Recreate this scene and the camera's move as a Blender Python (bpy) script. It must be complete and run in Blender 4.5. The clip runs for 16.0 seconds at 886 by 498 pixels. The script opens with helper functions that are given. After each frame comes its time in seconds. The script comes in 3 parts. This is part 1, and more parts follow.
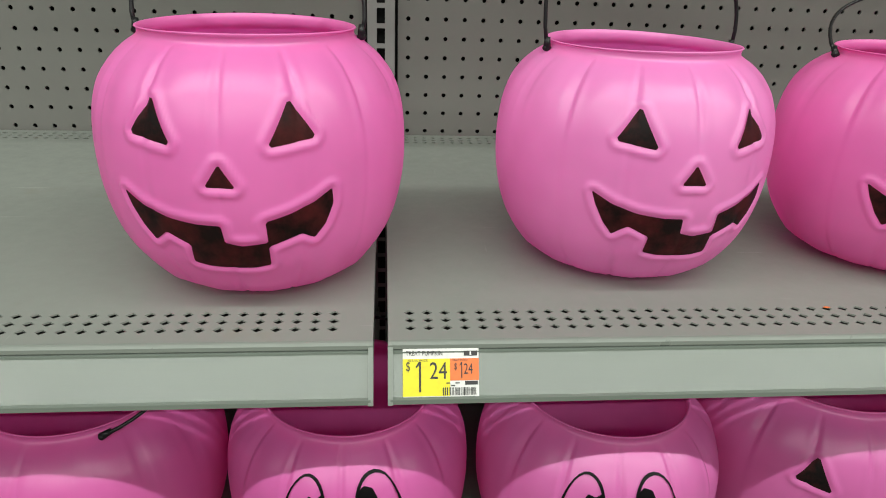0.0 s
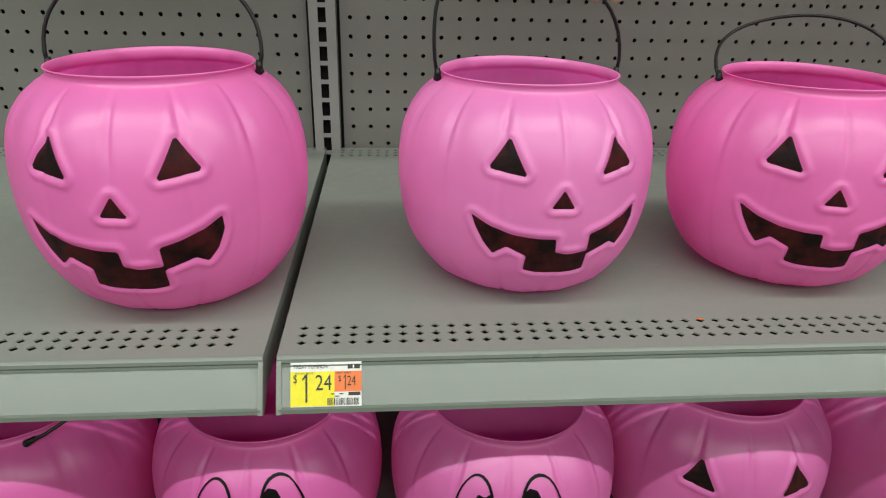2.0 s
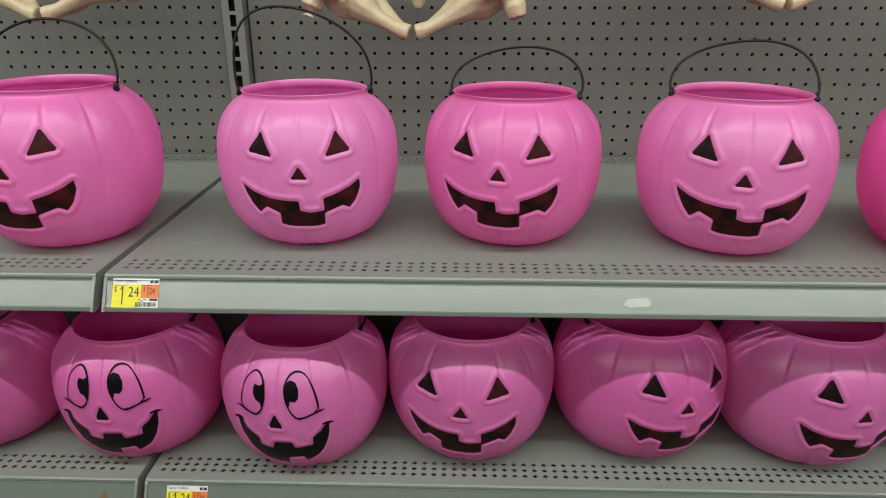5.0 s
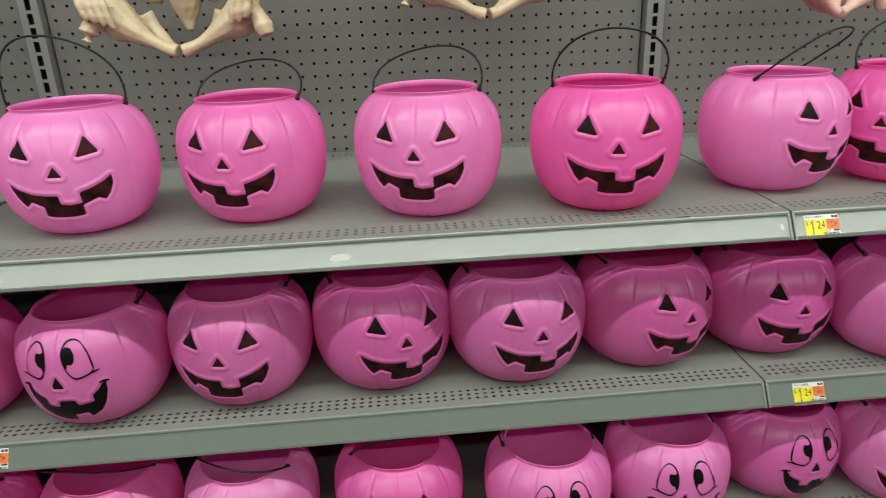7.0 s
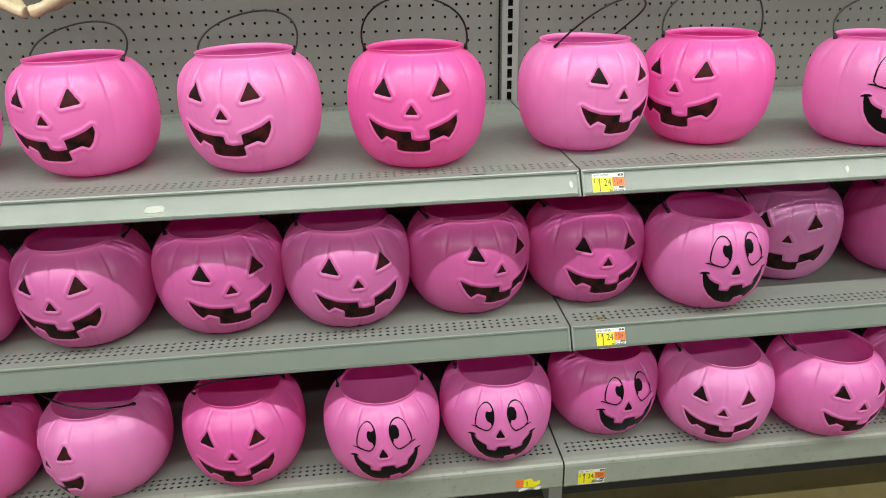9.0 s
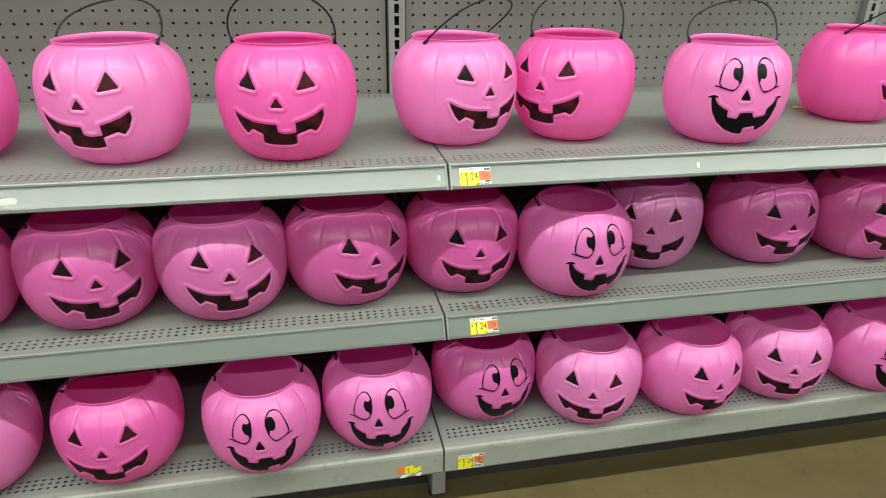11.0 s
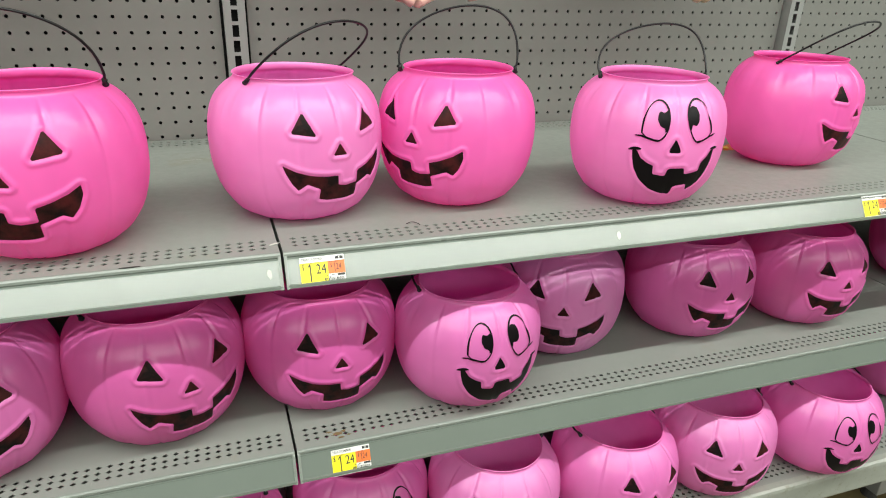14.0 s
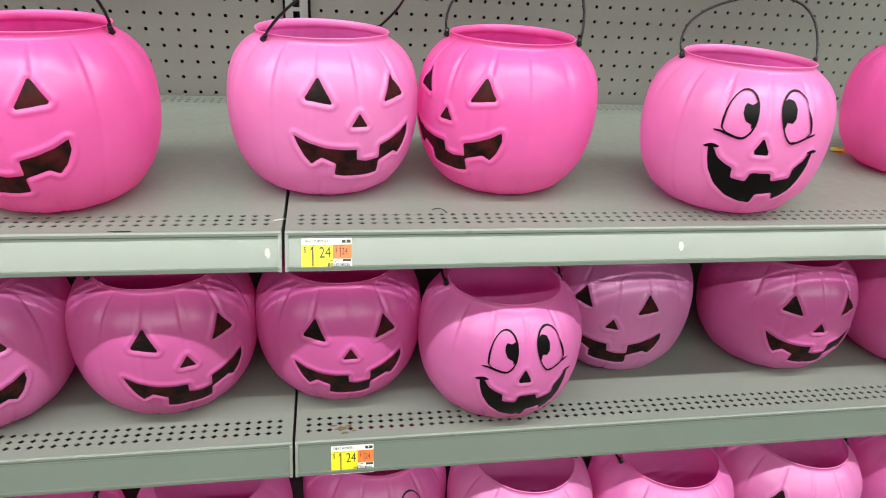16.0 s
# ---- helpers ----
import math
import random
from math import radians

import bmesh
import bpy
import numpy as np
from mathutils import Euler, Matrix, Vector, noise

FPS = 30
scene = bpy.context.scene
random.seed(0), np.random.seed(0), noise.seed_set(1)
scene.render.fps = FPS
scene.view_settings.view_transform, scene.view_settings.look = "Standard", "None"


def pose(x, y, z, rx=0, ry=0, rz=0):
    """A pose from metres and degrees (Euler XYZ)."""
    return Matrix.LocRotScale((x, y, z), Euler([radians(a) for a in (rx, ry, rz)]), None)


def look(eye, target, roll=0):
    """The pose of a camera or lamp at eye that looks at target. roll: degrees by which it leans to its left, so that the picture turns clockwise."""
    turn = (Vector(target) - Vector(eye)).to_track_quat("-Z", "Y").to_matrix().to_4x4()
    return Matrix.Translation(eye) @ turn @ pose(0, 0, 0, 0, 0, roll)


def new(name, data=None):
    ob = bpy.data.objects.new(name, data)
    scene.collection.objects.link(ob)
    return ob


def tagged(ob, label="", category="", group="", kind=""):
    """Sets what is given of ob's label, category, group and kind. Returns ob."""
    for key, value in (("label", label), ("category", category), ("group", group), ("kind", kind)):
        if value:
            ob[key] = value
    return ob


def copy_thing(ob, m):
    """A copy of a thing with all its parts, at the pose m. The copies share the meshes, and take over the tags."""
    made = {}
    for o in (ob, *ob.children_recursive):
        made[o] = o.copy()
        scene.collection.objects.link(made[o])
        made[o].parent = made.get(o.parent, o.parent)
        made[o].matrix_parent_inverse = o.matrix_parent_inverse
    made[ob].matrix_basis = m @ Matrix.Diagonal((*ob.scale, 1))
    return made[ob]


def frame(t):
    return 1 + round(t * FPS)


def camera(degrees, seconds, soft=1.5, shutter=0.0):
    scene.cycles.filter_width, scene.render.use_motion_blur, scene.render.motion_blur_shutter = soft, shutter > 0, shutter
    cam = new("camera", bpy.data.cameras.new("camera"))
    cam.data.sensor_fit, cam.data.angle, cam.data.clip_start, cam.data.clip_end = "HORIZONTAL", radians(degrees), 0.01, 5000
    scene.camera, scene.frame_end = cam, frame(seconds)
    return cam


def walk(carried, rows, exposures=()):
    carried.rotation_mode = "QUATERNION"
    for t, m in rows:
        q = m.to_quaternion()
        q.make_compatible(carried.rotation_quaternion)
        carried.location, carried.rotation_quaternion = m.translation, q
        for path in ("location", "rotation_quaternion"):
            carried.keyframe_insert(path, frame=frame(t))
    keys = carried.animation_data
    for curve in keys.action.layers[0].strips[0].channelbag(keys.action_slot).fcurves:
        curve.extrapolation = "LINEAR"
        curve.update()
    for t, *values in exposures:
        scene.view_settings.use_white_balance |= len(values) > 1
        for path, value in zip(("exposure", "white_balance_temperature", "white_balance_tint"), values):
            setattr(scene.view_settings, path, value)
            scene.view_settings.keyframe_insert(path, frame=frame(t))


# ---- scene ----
cam = camera(66.9, 16.0, soft=1.0, shutter=0.25)
PATH = [
    (0, (0.002, -0.369, 0.971), (0.177, 1.457, 0.17), 2.1),
    (0.5, (0.007, -0.372, 0.974), (0.170, 1.457, 0.178), 1.9),
    (1, (0.021, -0.379, 0.982), (0.182, 1.449, 0.181), 1.8),
    (1.5, (0.050, -0.389, 0.993), (0.208, 1.434, 0.182), 1.5),
    (2, (0.087, -0.402, 1.005), (0.244, 1.42, 0.191), 1.4),
    (2.5, (0.134, -0.418, 1.015), (0.302, 1.401, 0.197), 1.6),
    (3, (0.193, -0.443, 1.025), (0.303, 1.382, 0.212), 1.3),
    (3.2, (0.216, -0.455, 1.025), (0.290, 1.378, 0.228), 1.3),
    (5.3, (0.439, -0.693, 1.027), (0.373, 1.175, 0.315), -0.4),
    (5.5, (0.473, -0.723, 1.024), (0.4, 1.149, 0.325), -0.8),
    (6, (0.535, -0.773, 1.03), (0.479, 1.105, 0.344), -1.7),
    (6.2, (0.56, -0.796, 1.037), (0.537, 1.084, 0.355), -1.9),
    (6.5, (0.588, -0.815, 1.041), (0.644, 1.061, 0.35), -2.0),
    (7, (0.658, -0.846, 1.038), (0.799, 1.02, 0.331), -2.2),
    (7.5, (0.733, -0.874, 1.043), (0.914, 0.977, 0.305), -2.0),
    (8, (0.818, -0.911, 1.038), (0.987, 0.928, 0.269), -1.9),
    (10.3, (0.956, -0.971, 1.049), (1.2, 0.84, 0.235), 0.7),
    (10.5, (0.968, -0.976, 1.047), (1.243, 0.83, 0.232), 0.8),
    (11, (1.001, -0.985, 1.05), (1.38, 0.797, 0.225), 0.9),
    (11.5, (1.01, -0.986, 1.037), (1.501, 0.768, 0.21), 0.9),
    (12, (1.037, -0.958, 1.035), (1.594, 0.773, 0.202), 1.0),
    (12.5, (1.069, -0.891, 1.038), (1.675, 0.828, 0.214), 1.1),
    (13, (1.105, -0.811, 1.04), (1.725, 0.91, 0.232), 1.1),
    (13.5, (1.133, -0.746, 1.042), (1.762, 0.977, 0.245), 1.6),
    (14, (1.156, -0.694, 1.039), (1.779, 1.038, 0.256), 1.8),
    (14.5, (1.191, -0.663, 1.041), (1.776, 1.088, 0.27), 2.5),
    (15, (1.235, -0.639, 1.035), (1.755, 1.124, 0.247), 3.5),
    (15.5, (1.255, -0.628, 1.026), (1.694, 1.136, 0.193), 3.7),
    (16, (1.267, -0.62, 1.026), (1.596, 1.148, 0.151), 3.7),
]
EXPOSURES = [(0.0, 0.45), (1.5, 0.39), (3.0, 0.17), (5.5, 0.17), (6.5, 0.25), (8.0, 0.62), (10.5, 0.76), (12.5, 0.90), (16.0, 0.92)]
walk(cam, [(t, look(eye, target, roll)) for t, eye, target, roll in PATH], EXPOSURES)

# ---------------------------------------------------------------- light
world = bpy.data.worlds.new("store")
scene.world = world
world.use_nodes = True
world.node_tree.nodes["Background"].inputs[0].default_value = (0.75, 0.85, 0.80, 1)
world.node_tree.nodes["Background"].inputs[1].default_value = 0.02

CEILING = 4.3


def strip_light(y, watts):
    data = bpy.data.lights.new("strip_light", "AREA")
    data.shape, data.size, data.size_y = "RECTANGLE", 16.0, 0.07
    data.energy, data.color = watts, (0.96, 1.0, 0.93)
    ob = new("strip_light", data)
    ob.matrix_world = pose(1.0, y, CEILING - 0.08)
    tagged(ob, "long white fluorescent strip light under the ceiling", "ceiling light", "strip lights")


for row_y, watts in ((-1.60, 362), (-4.6, 370), (-7.6, 370)):
    strip_light(row_y, watts)

# ---------------------------------------------------------------- materials


def material(name):
    m = bpy.data.materials.new(name)
    m.use_nodes = True
    nt = m.node_tree
    return m, nt, nt.nodes["Principled BSDF"], nt.nodes["Material Output"]


def noise_node(nt, scale, detail=4.0, rough=0.6, coord="Object", stretch=None):
    tc = nt.nodes.new("ShaderNodeTexCoord")
    n = nt.nodes.new("ShaderNodeTexNoise")
    n.inputs["Scale"].default_value, n.inputs["Detail"].default_value, n.inputs["Roughness"].default_value = scale, detail, rough
    if stretch:
        mp = nt.nodes.new("ShaderNodeMapping")
        mp.inputs["Scale"].default_value = stretch
        nt.links.new(tc.outputs[coord], mp.inputs["Vector"])
        nt.links.new(mp.outputs["Vector"], n.inputs["Vector"])
    else:
        nt.links.new(tc.outputs[coord], n.inputs["Vector"])
    return n.outputs["Fac"]


def ramp(nt, fac, stops):
    r = nt.nodes.new("ShaderNodeValToRGB")
    els = r.color_ramp.elements
    while len(els) < len(stops):
        els.new(0.5)
    for e, (p, c) in zip(els, stops):
        e.position, e.color = p, (*c, 1) if len(c) == 3 else c
    nt.links.new(fac, r.inputs["Fac"])
    return r.outputs["Color"]


def mix(nt, a, b, fac, mode="MIX"):
    m = nt.nodes.new("ShaderNodeMix")
    m.data_type, m.blend_type = "RGBA", mode
    for sock, v in ((m.inputs[0], fac), (m.inputs[6], a), (m.inputs[7], b)):
        if isinstance(v, bpy.types.NodeSocket):
            nt.links.new(v, sock)
        else:
            sock.default_value = v if isinstance(v, float) else (*v, 1)
    return m.outputs[2]


def bump(nt, bsdf, height, strength, distance=0.001):
    b = nt.nodes.new("ShaderNodeBump")
    b.inputs["Strength"].default_value, b.inputs["Distance"].default_value = strength, distance
    nt.links.new(height, b.inputs["Height"])
    nt.links.new(b.outputs["Normal"], bsdf.inputs["Normal"])


def painted(name, colour, rough, wear=(0.12, 0.11, 0.09), spec=0.5, dirt=0.5, fine=900.0, metal=0.0, worn=(0.66, 0.74), bumpy=0.06):
    m, nt, p, _ = material(name)
    broad = noise_node(nt, 5.0, 5.0, 0.65)
    small = noise_node(nt, 60.0, 5.0, 0.7)
    tone = ramp(nt, broad, [(0.3, tuple(c * (1 - 0.16 * dirt) for c in colour)), (0.7, tuple(min(1, c * (1 + 0.08 * dirt)) for c in colour))])
    marks = ramp(nt, small, [(worn[0], (0, 0, 0)), (worn[1], (1, 1, 1))])
    f = nt.nodes.new("ShaderNodeMath")
    f.operation = "MULTIPLY"
    f.inputs[1].default_value = 0.55 * dirt
    nt.links.new(marks, f.inputs[0])
    nt.links.new(mix(nt, tone, wear, f.outputs[0]), p.inputs["Base Color"])
    nt.links.new(ramp(nt, small, [(0.2, (rough * 0.8,) * 3), (0.8, (min(1, rough * 1.25),) * 3)]), p.inputs["Roughness"])
    p.inputs["Specular IOR Level"].default_value = spec
    p.inputs["Metallic"].default_value = metal
    bump(nt, p, noise_node(nt, fine, 2.0), bumpy, 0.0004)
    return m


def plain(name, colour, rough, spec=0.5):
    m, nt, p, _ = material(name)
    n = noise_node(nt, 220.0, 3.0)
    nt.links.new(ramp(nt, n, [(0.25, tuple(c * 0.88 for c in colour)), (0.75, tuple(min(1, c * 1.06) for c in colour))]), p.inputs["Base Color"])
    p.inputs["Roughness"].default_value, p.inputs["Specular IOR Level"].default_value = rough, spec
    return m


def pink_plastic():
    """Thin blow-moulded plastic: the colour is the object's own, and some light comes through the wall."""
    m, nt, p, out = material("pink_plastic")
    info = nt.nodes.new("ShaderNodeObjectInfo")
    cloud = noise_node(nt, 9.0, 3.0)
    streak = noise_node(nt, 30.0, 4.0, 0.6, stretch=(1.0, 1.0, 0.25))
    a = mix(nt, info.outputs["Color"], (0.93, 0.86, 0.92), 1.0, "MULTIPLY")
    base = mix(nt, a, info.outputs["Color"], ramp(nt, cloud, [(0.35, (0, 0, 0)), (0.65, (1, 1, 1))]))
    nt.links.new(base, p.inputs["Base Color"])
    nt.links.new(ramp(nt, streak, [(0.25, (0.33,) * 3), (0.75, (0.44,) * 3)]), p.inputs["Roughness"])
    p.inputs["Specular IOR Level"].default_value = 0.95
    bump(nt, p, noise_node(nt, 420.0, 3.0), 0.05, 0.0005)
    tr = nt.nodes.new("ShaderNodeBsdfTranslucent")
    thin = nt.nodes.new("ShaderNodeGamma")
    thin.inputs["Gamma"].default_value = 1.5
    nt.links.new(base, thin.inputs["Color"])
    nt.links.new(thin.outputs["Color"], tr.inputs["Color"])
    ms = nt.nodes.new("ShaderNodeMixShader")
    ms.inputs[0].default_value = 0.44
    nt.links.new(p.outputs[0], ms.inputs[1])
    nt.links.new(tr.outputs[0], ms.inputs[2])
    nt.links.new(ms.outputs[0], out.inputs["Surface"])
    return m


def face_paint():
    """Thin black paint, a little uneven, with the pink wall glowing through where it is thin."""
    m, nt, p, out = material("face_paint")
    thin = noise_node(nt, 45.0, 4.0)
    nt.links.new(ramp(nt, thin, [(0.4, (0.006, 0.005, 0.005)), (0.80, (0.055, 0.019, 0.017))]), p.inputs["Base Color"])
    p.inputs["Roughness"].default_value = 0.46
    p.inputs["Specular IOR Level"].default_value = 0.12
    tr = nt.nodes.new("ShaderNodeBsdfTranslucent")
    tr.inputs["Color"].default_value = (0.30, 0.07, 0.08, 1)
    ms = nt.nodes.new("ShaderNodeMixShader")
    nt.links.new(ramp(nt, thin, [(0.35, (0.06,) * 3), (0.72, (0.46,) * 3)]), ms.inputs[0])
    nt.links.new(p.outputs[0], ms.inputs[1])
    nt.links.new(tr.outputs[0], ms.inputs[2])
    nt.links.new(ms.outputs[0], out.inputs["Surface"])
    return m


PINK = pink_plastic()
PAINT = face_paint()
WIRE = plain("black_plastic", (0.008, 0.008, 0.009), 0.40, 0.3)
GLOSS_BLACK = plain("glossy_black_paint", (0.005, 0.004, 0.005), 0.36, 0.12)
SHELF = painted("shelf_enamel", (0.190, 0.205, 0.186), 0.38, dirt=0.45, worn=(0.70, 0.80))
sh = SHELF.node_tree
sh_bsdf = sh.nodes["Principled BSDF"]
clean = sh_bsdf.inputs["Base Color"].links[0].from_socket
stain = ramp(sh, noise_node(sh, 7.5, 6.0, 0.7), [(0.60, (0, 0, 0)), (0.74, (0.45, 0.45, 0.45))])
scratch = ramp(sh, noise_node(sh, 22.0, 3.0, 0.5, stretch=(0.35, 9.0, 1.0)), [(0.72, (0, 0, 0)), (0.76, (0.5, 0.5, 0.5))])
hatch = ramp(sh, noise_node(sh, 16.0, 3.0, 0.5, stretch=(9.0, 0.5, 1.0)), [(0.73, (0, 0, 0)), (0.77, (0.4, 0.4, 0.4))])
tinted = mix(sh, mix(sh, mix(sh, clean, (0.20, 0.17, 0.11), stain), (0.42, 0.42, 0.40), scratch), (0.38, 0.38, 0.36), hatch)
sh.links.new(tinted, sh_bsdf.inputs["Base Color"])
LIP = painted("lip_enamel", (0.172, 0.192, 0.172), 0.30, dirt=0.35, worn=(0.72, 0.80))
CHANNEL = painted("price_channel_plastic", (0.128, 0.150, 0.130), 0.22, dirt=0.3, spec=0.6, worn=(0.74, 0.80))
ch = CHANNEL.node_tree
ch_bsdf = ch.nodes["Principled BSDF"]
ch_bsdf.inputs["Coat Weight"].default_value, ch_bsdf.inputs["Coat Roughness"].default_value = 0.6, 0.24
wave = ch.nodes.new("ShaderNodeBump")
wave.inputs["Strength"].default_value, wave.inputs["Distance"].default_value = 0.5, 0.008
ch.links.new(noise_node(ch, 2.2, 1.0, 0.4, stretch=(1.0, 2.0, 2.0)), wave.inputs["Height"])
ch.links.new(wave.outputs["Normal"], ch_bsdf.inputs["Coat Normal"])
DECK_LIP = painted("worn_deck_enamel", (0.235, 0.250, 0.218), 0.42, wear=(0.11, 0.10, 0.05), dirt=1.0, worn=(0.56, 0.72))
PEG = painted("pegboard_enamel", (0.148, 0.148, 0.135), 0.5, dirt=0.35, worn=(0.74, 0.82))
STEEL = painted("upright_enamel", (0.215, 0.220, 0.210), 0.36, dirt=0.4)
# Near-black colour that stands in for shade behind peg holes and post slots.
SHADE_BLACK = plain("hole_shade_black", (0.012, 0.012, 0.012), 0.8, 0.2)
# Underside colour holds the shade below the shelf, so the perforations look dark.
TRAY = painted("shade_dark_underside", (0.045, 0.045, 0.042), 0.6, dirt=0.6)
KICK = painted("kick_plate_paint", (0.022, 0.021, 0.020), 0.55, dirt=0.8)
BONE = painted("bone_plastic", (0.52, 0.43, 0.28), 0.42, wear=(0.42, 0.16, 0.10), dirt=0.9, worn=(0.52, 0.70))
BONE_PINK = painted("stained_bone_plastic", (0.66, 0.42, 0.36), 0.42, wear=(0.55, 0.20, 0.18), dirt=0.9, worn=(0.50, 0.72))
PAPER = plain("white_label_paper", (0.62, 0.62, 0.60), 0.45)
YELLOW = plain("yellow_label_ink", (0.66, 0.58, 0.01), 0.42)
ORANGE = plain("orange_label_ink", (0.66, 0.15, 0.03), 0.42)
INK = plain("black_label_ink", (0.02, 0.02, 0.02), 0.5)
SCUFF = plain("torn_paper", (0.42, 0.43, 0.39), 0.7)
RUST = plain("rust_stain", (0.13, 0.085, 0.035), 0.8)
WALL = painted("store_wall_paint", (0.55, 0.55, 0.52), 0.7)
TILE = painted("ceiling_paint", (0.7, 0.7, 0.68), 0.8)


def concrete():
    m, nt, p, _ = material("sealed_concrete")
    broad = noise_node(nt, 2.2, 6.0, 0.7)
    spots = noise_node(nt, 26.0, 6.0, 0.75)
    a = ramp(nt, broad, [(0.3, (0.070, 0.053, 0.020)), (0.7, (0.130, 0.102, 0.046))])
    b = mix(nt, a, (0.030, 0.024, 0.013), ramp(nt, spots, [(0.55, (0, 0, 0)), (0.75, (0.7, 0.7, 0.7))]))
    nt.links.new(b, p.inputs["Base Color"])
    nt.links.new(ramp(nt, spots, [(0.3, (0.28,) * 3), (0.7, (0.5,) * 3)]), p.inputs["Roughness"])
    bump(nt, p, spots, 0.12, 0.001)
    return m


CONCRETE = concrete()

# ---------------------------------------------------------------- mesh helpers


def mesh_of(name, verts, faces, mat, smooth=False):
    me = bpy.data.meshes.new(name)
    me.from_pydata([tuple(v) for v in verts], [], faces)
    me.materials.append(mat)
    if smooth:
        me.polygons.foreach_set("use_smooth", [True] * len(me.polygons))
    me.update()
    return me


def welded(me):
    """The same mesh with touching corners made one."""
    bm = bmesh.new()
    bm.from_mesh(me)
    bmesh.ops.remove_doubles(bm, verts=bm.verts[:], dist=0.00005)
    bm.to_mesh(me)
    bm.free()
    return me


def bm_mesh(name, bm, mat, smooth=False):
    me = bpy.data.meshes.new(name)
    bm.to_mesh(me)
    bm.free()
    me.materials.append(mat)
    if smooth:
        me.polygons.foreach_set("use_smooth", [True] * len(me.polygons))
    return me


def part(name, me, parent, label=""):
    ob = new(name, me)
    ob.parent = parent
    if label:
        ob["label"] = label
    return ob


def thing(name, m, label, category, group="", kind=""):
    ob = new(name)
    ob.empty_display_size = 0.03
    ob.matrix_world = m
    return tagged(ob, label, category, group, kind)


def box_bm(lo, hi, bevel=0.0):
    bm = bmesh.new()
    c = [(a + b) / 2 for a, b in zip(lo, hi)]
    bmesh.ops.create_cube(bm, size=1, matrix=Matrix.LocRotScale(c, None, [b - a for a, b in zip(lo, hi)]))
    if bevel:
        bmesh.ops.bevel(bm, geom=bm.edges[:], offset=bevel, segments=2, affect="EDGES", profile=0.6)
    return bm


def box(name, lo, hi, mat, bevel=0.0):
    return bm_mesh(name, box_bm(lo, hi, bevel), mat)


def tube(points, radii, sides=8, closed=True, swell=1.0):
    """Verts and faces of a round tube along points."""
    pts = [Vector(p) for p in points]
    verts, faces = [], []
    ref = Vector((0.3, 0.2, 0.93))
    for i, p in enumerate(pts):
        d = (pts[min(i + 1, len(pts) - 1)] - pts[max(i - 1, 0)]).normalized()
        u = d.cross(ref)
        if u.length < 0.05:
            u = d.cross(Vector((1, 0, 0)))
        u.normalize()
        w = d.cross(u)
        r = swell * (radii[i] if isinstance(radii, (list, tuple)) else radii)
        for k in range(sides):
            a = 2 * math.pi * k / sides
            verts.append(p + r * (math.cos(a) * u + math.sin(a) * w))
    for i in range(len(pts) - 1):
        for k in range(sides):
            a, b = i * sides + k, i * sides + (k + 1) % sides
            faces.append((a, b, b + sides, a + sides))
    if closed:
        faces.append(tuple(range(sides - 1, -1, -1)))
        n = (len(pts) - 1) * sides
        faces.append(tuple(n + k for k in range(sides)))
    return verts, faces


def join(*pieces):
    verts, faces = [], []
    for v, f in pieces:
        n = len(verts)
        verts += v
        faces += [tuple(i + n for i in q) for q in f]
    return verts, faces


def extrude_x(profile, x0, x1):
    """A bar along x with the closed section profile of (y, z)."""
    n = len(profile)
    verts = [(x, y, z) for x in (x0, x1) for y, z in profile]
    faces = [(i, i + n, (i + 1) % n + n, (i + 1) % n) for i in range(n)]
    faces += [tuple(range(n)), tuple(range(2 * n - 1, n - 1, -1))]
    return verts, faces


# ---------------------------------------------------------------- the gondola
SECTION = 1.219
TOPS = (0.735, 0.457, 0.172)
BACK = 0.580
JOINTS = (-SECTION, 0.0, SECTION, 2 * SECTION, 3 * SECTION)
GAPS = (0.002, 0.0045, 0.0018, 0.002, 0.002)


def perforated(x0, x1, y0, y1, rows, z, pitch=0.0127, half=(0.0041, 0.0034)):
    """A strip of sheet with rows of diamond holes that go through it."""
    verts, faces = [], []
    first, n = x0 + 0.0155, int((x1 - x0 - 0.031) / pitch) + 1
    xs = [x0] + [first + (i - 0.5) * pitch for i in range(n + 1)] + [x1]
    mids = [y0] + [(a + b) / 2 for a, b in zip(rows, rows[1:])] + [y1]

    def quad(*p):
        k = len(verts)
        verts.extend(p)
        faces.append(tuple(range(k, k + len(p))))

    for (ya, yb), yc in zip(zip(mids, mids[1:]), rows):
        quad((xs[0], ya, z), (xs[1], ya, z), (xs[1], yb, z), (xs[0], yb, z))
        quad((xs[-2], ya, z), (xs[-1], ya, z), (xs[-1], yb, z), (xs[-2], yb, z))
        for xa, xb in zip(xs[1:-2], xs[2:-1]):
            xc = (xa + xb) / 2
            k = len(verts)
            verts.extend([(xa, ya, z), (xb, ya, z), (xb, yb, z), (xa, yb, z),
                          (xc, yc - half[1], z), (xc + half[0], yc, z), (xc, yc + half[1], z), (xc - half[0], yc, z)])
            verts.extend([(x, y, z - 0.0012) for x, y, _ in verts[k + 4:k + 8]])
            faces.extend([(k, k + 1, k + 5, k + 4), (k + 1, k + 2, k + 6, k + 5), (k + 2, k + 3, k + 7, k + 6), (k + 3, k, k + 4, k + 7)])
            faces.extend([(k + 4 + i, k + 4 + (i + 1) % 4, k + 8 + (i + 1) % 4, k + 8 + i) for i in range(4)])
    return verts, faces


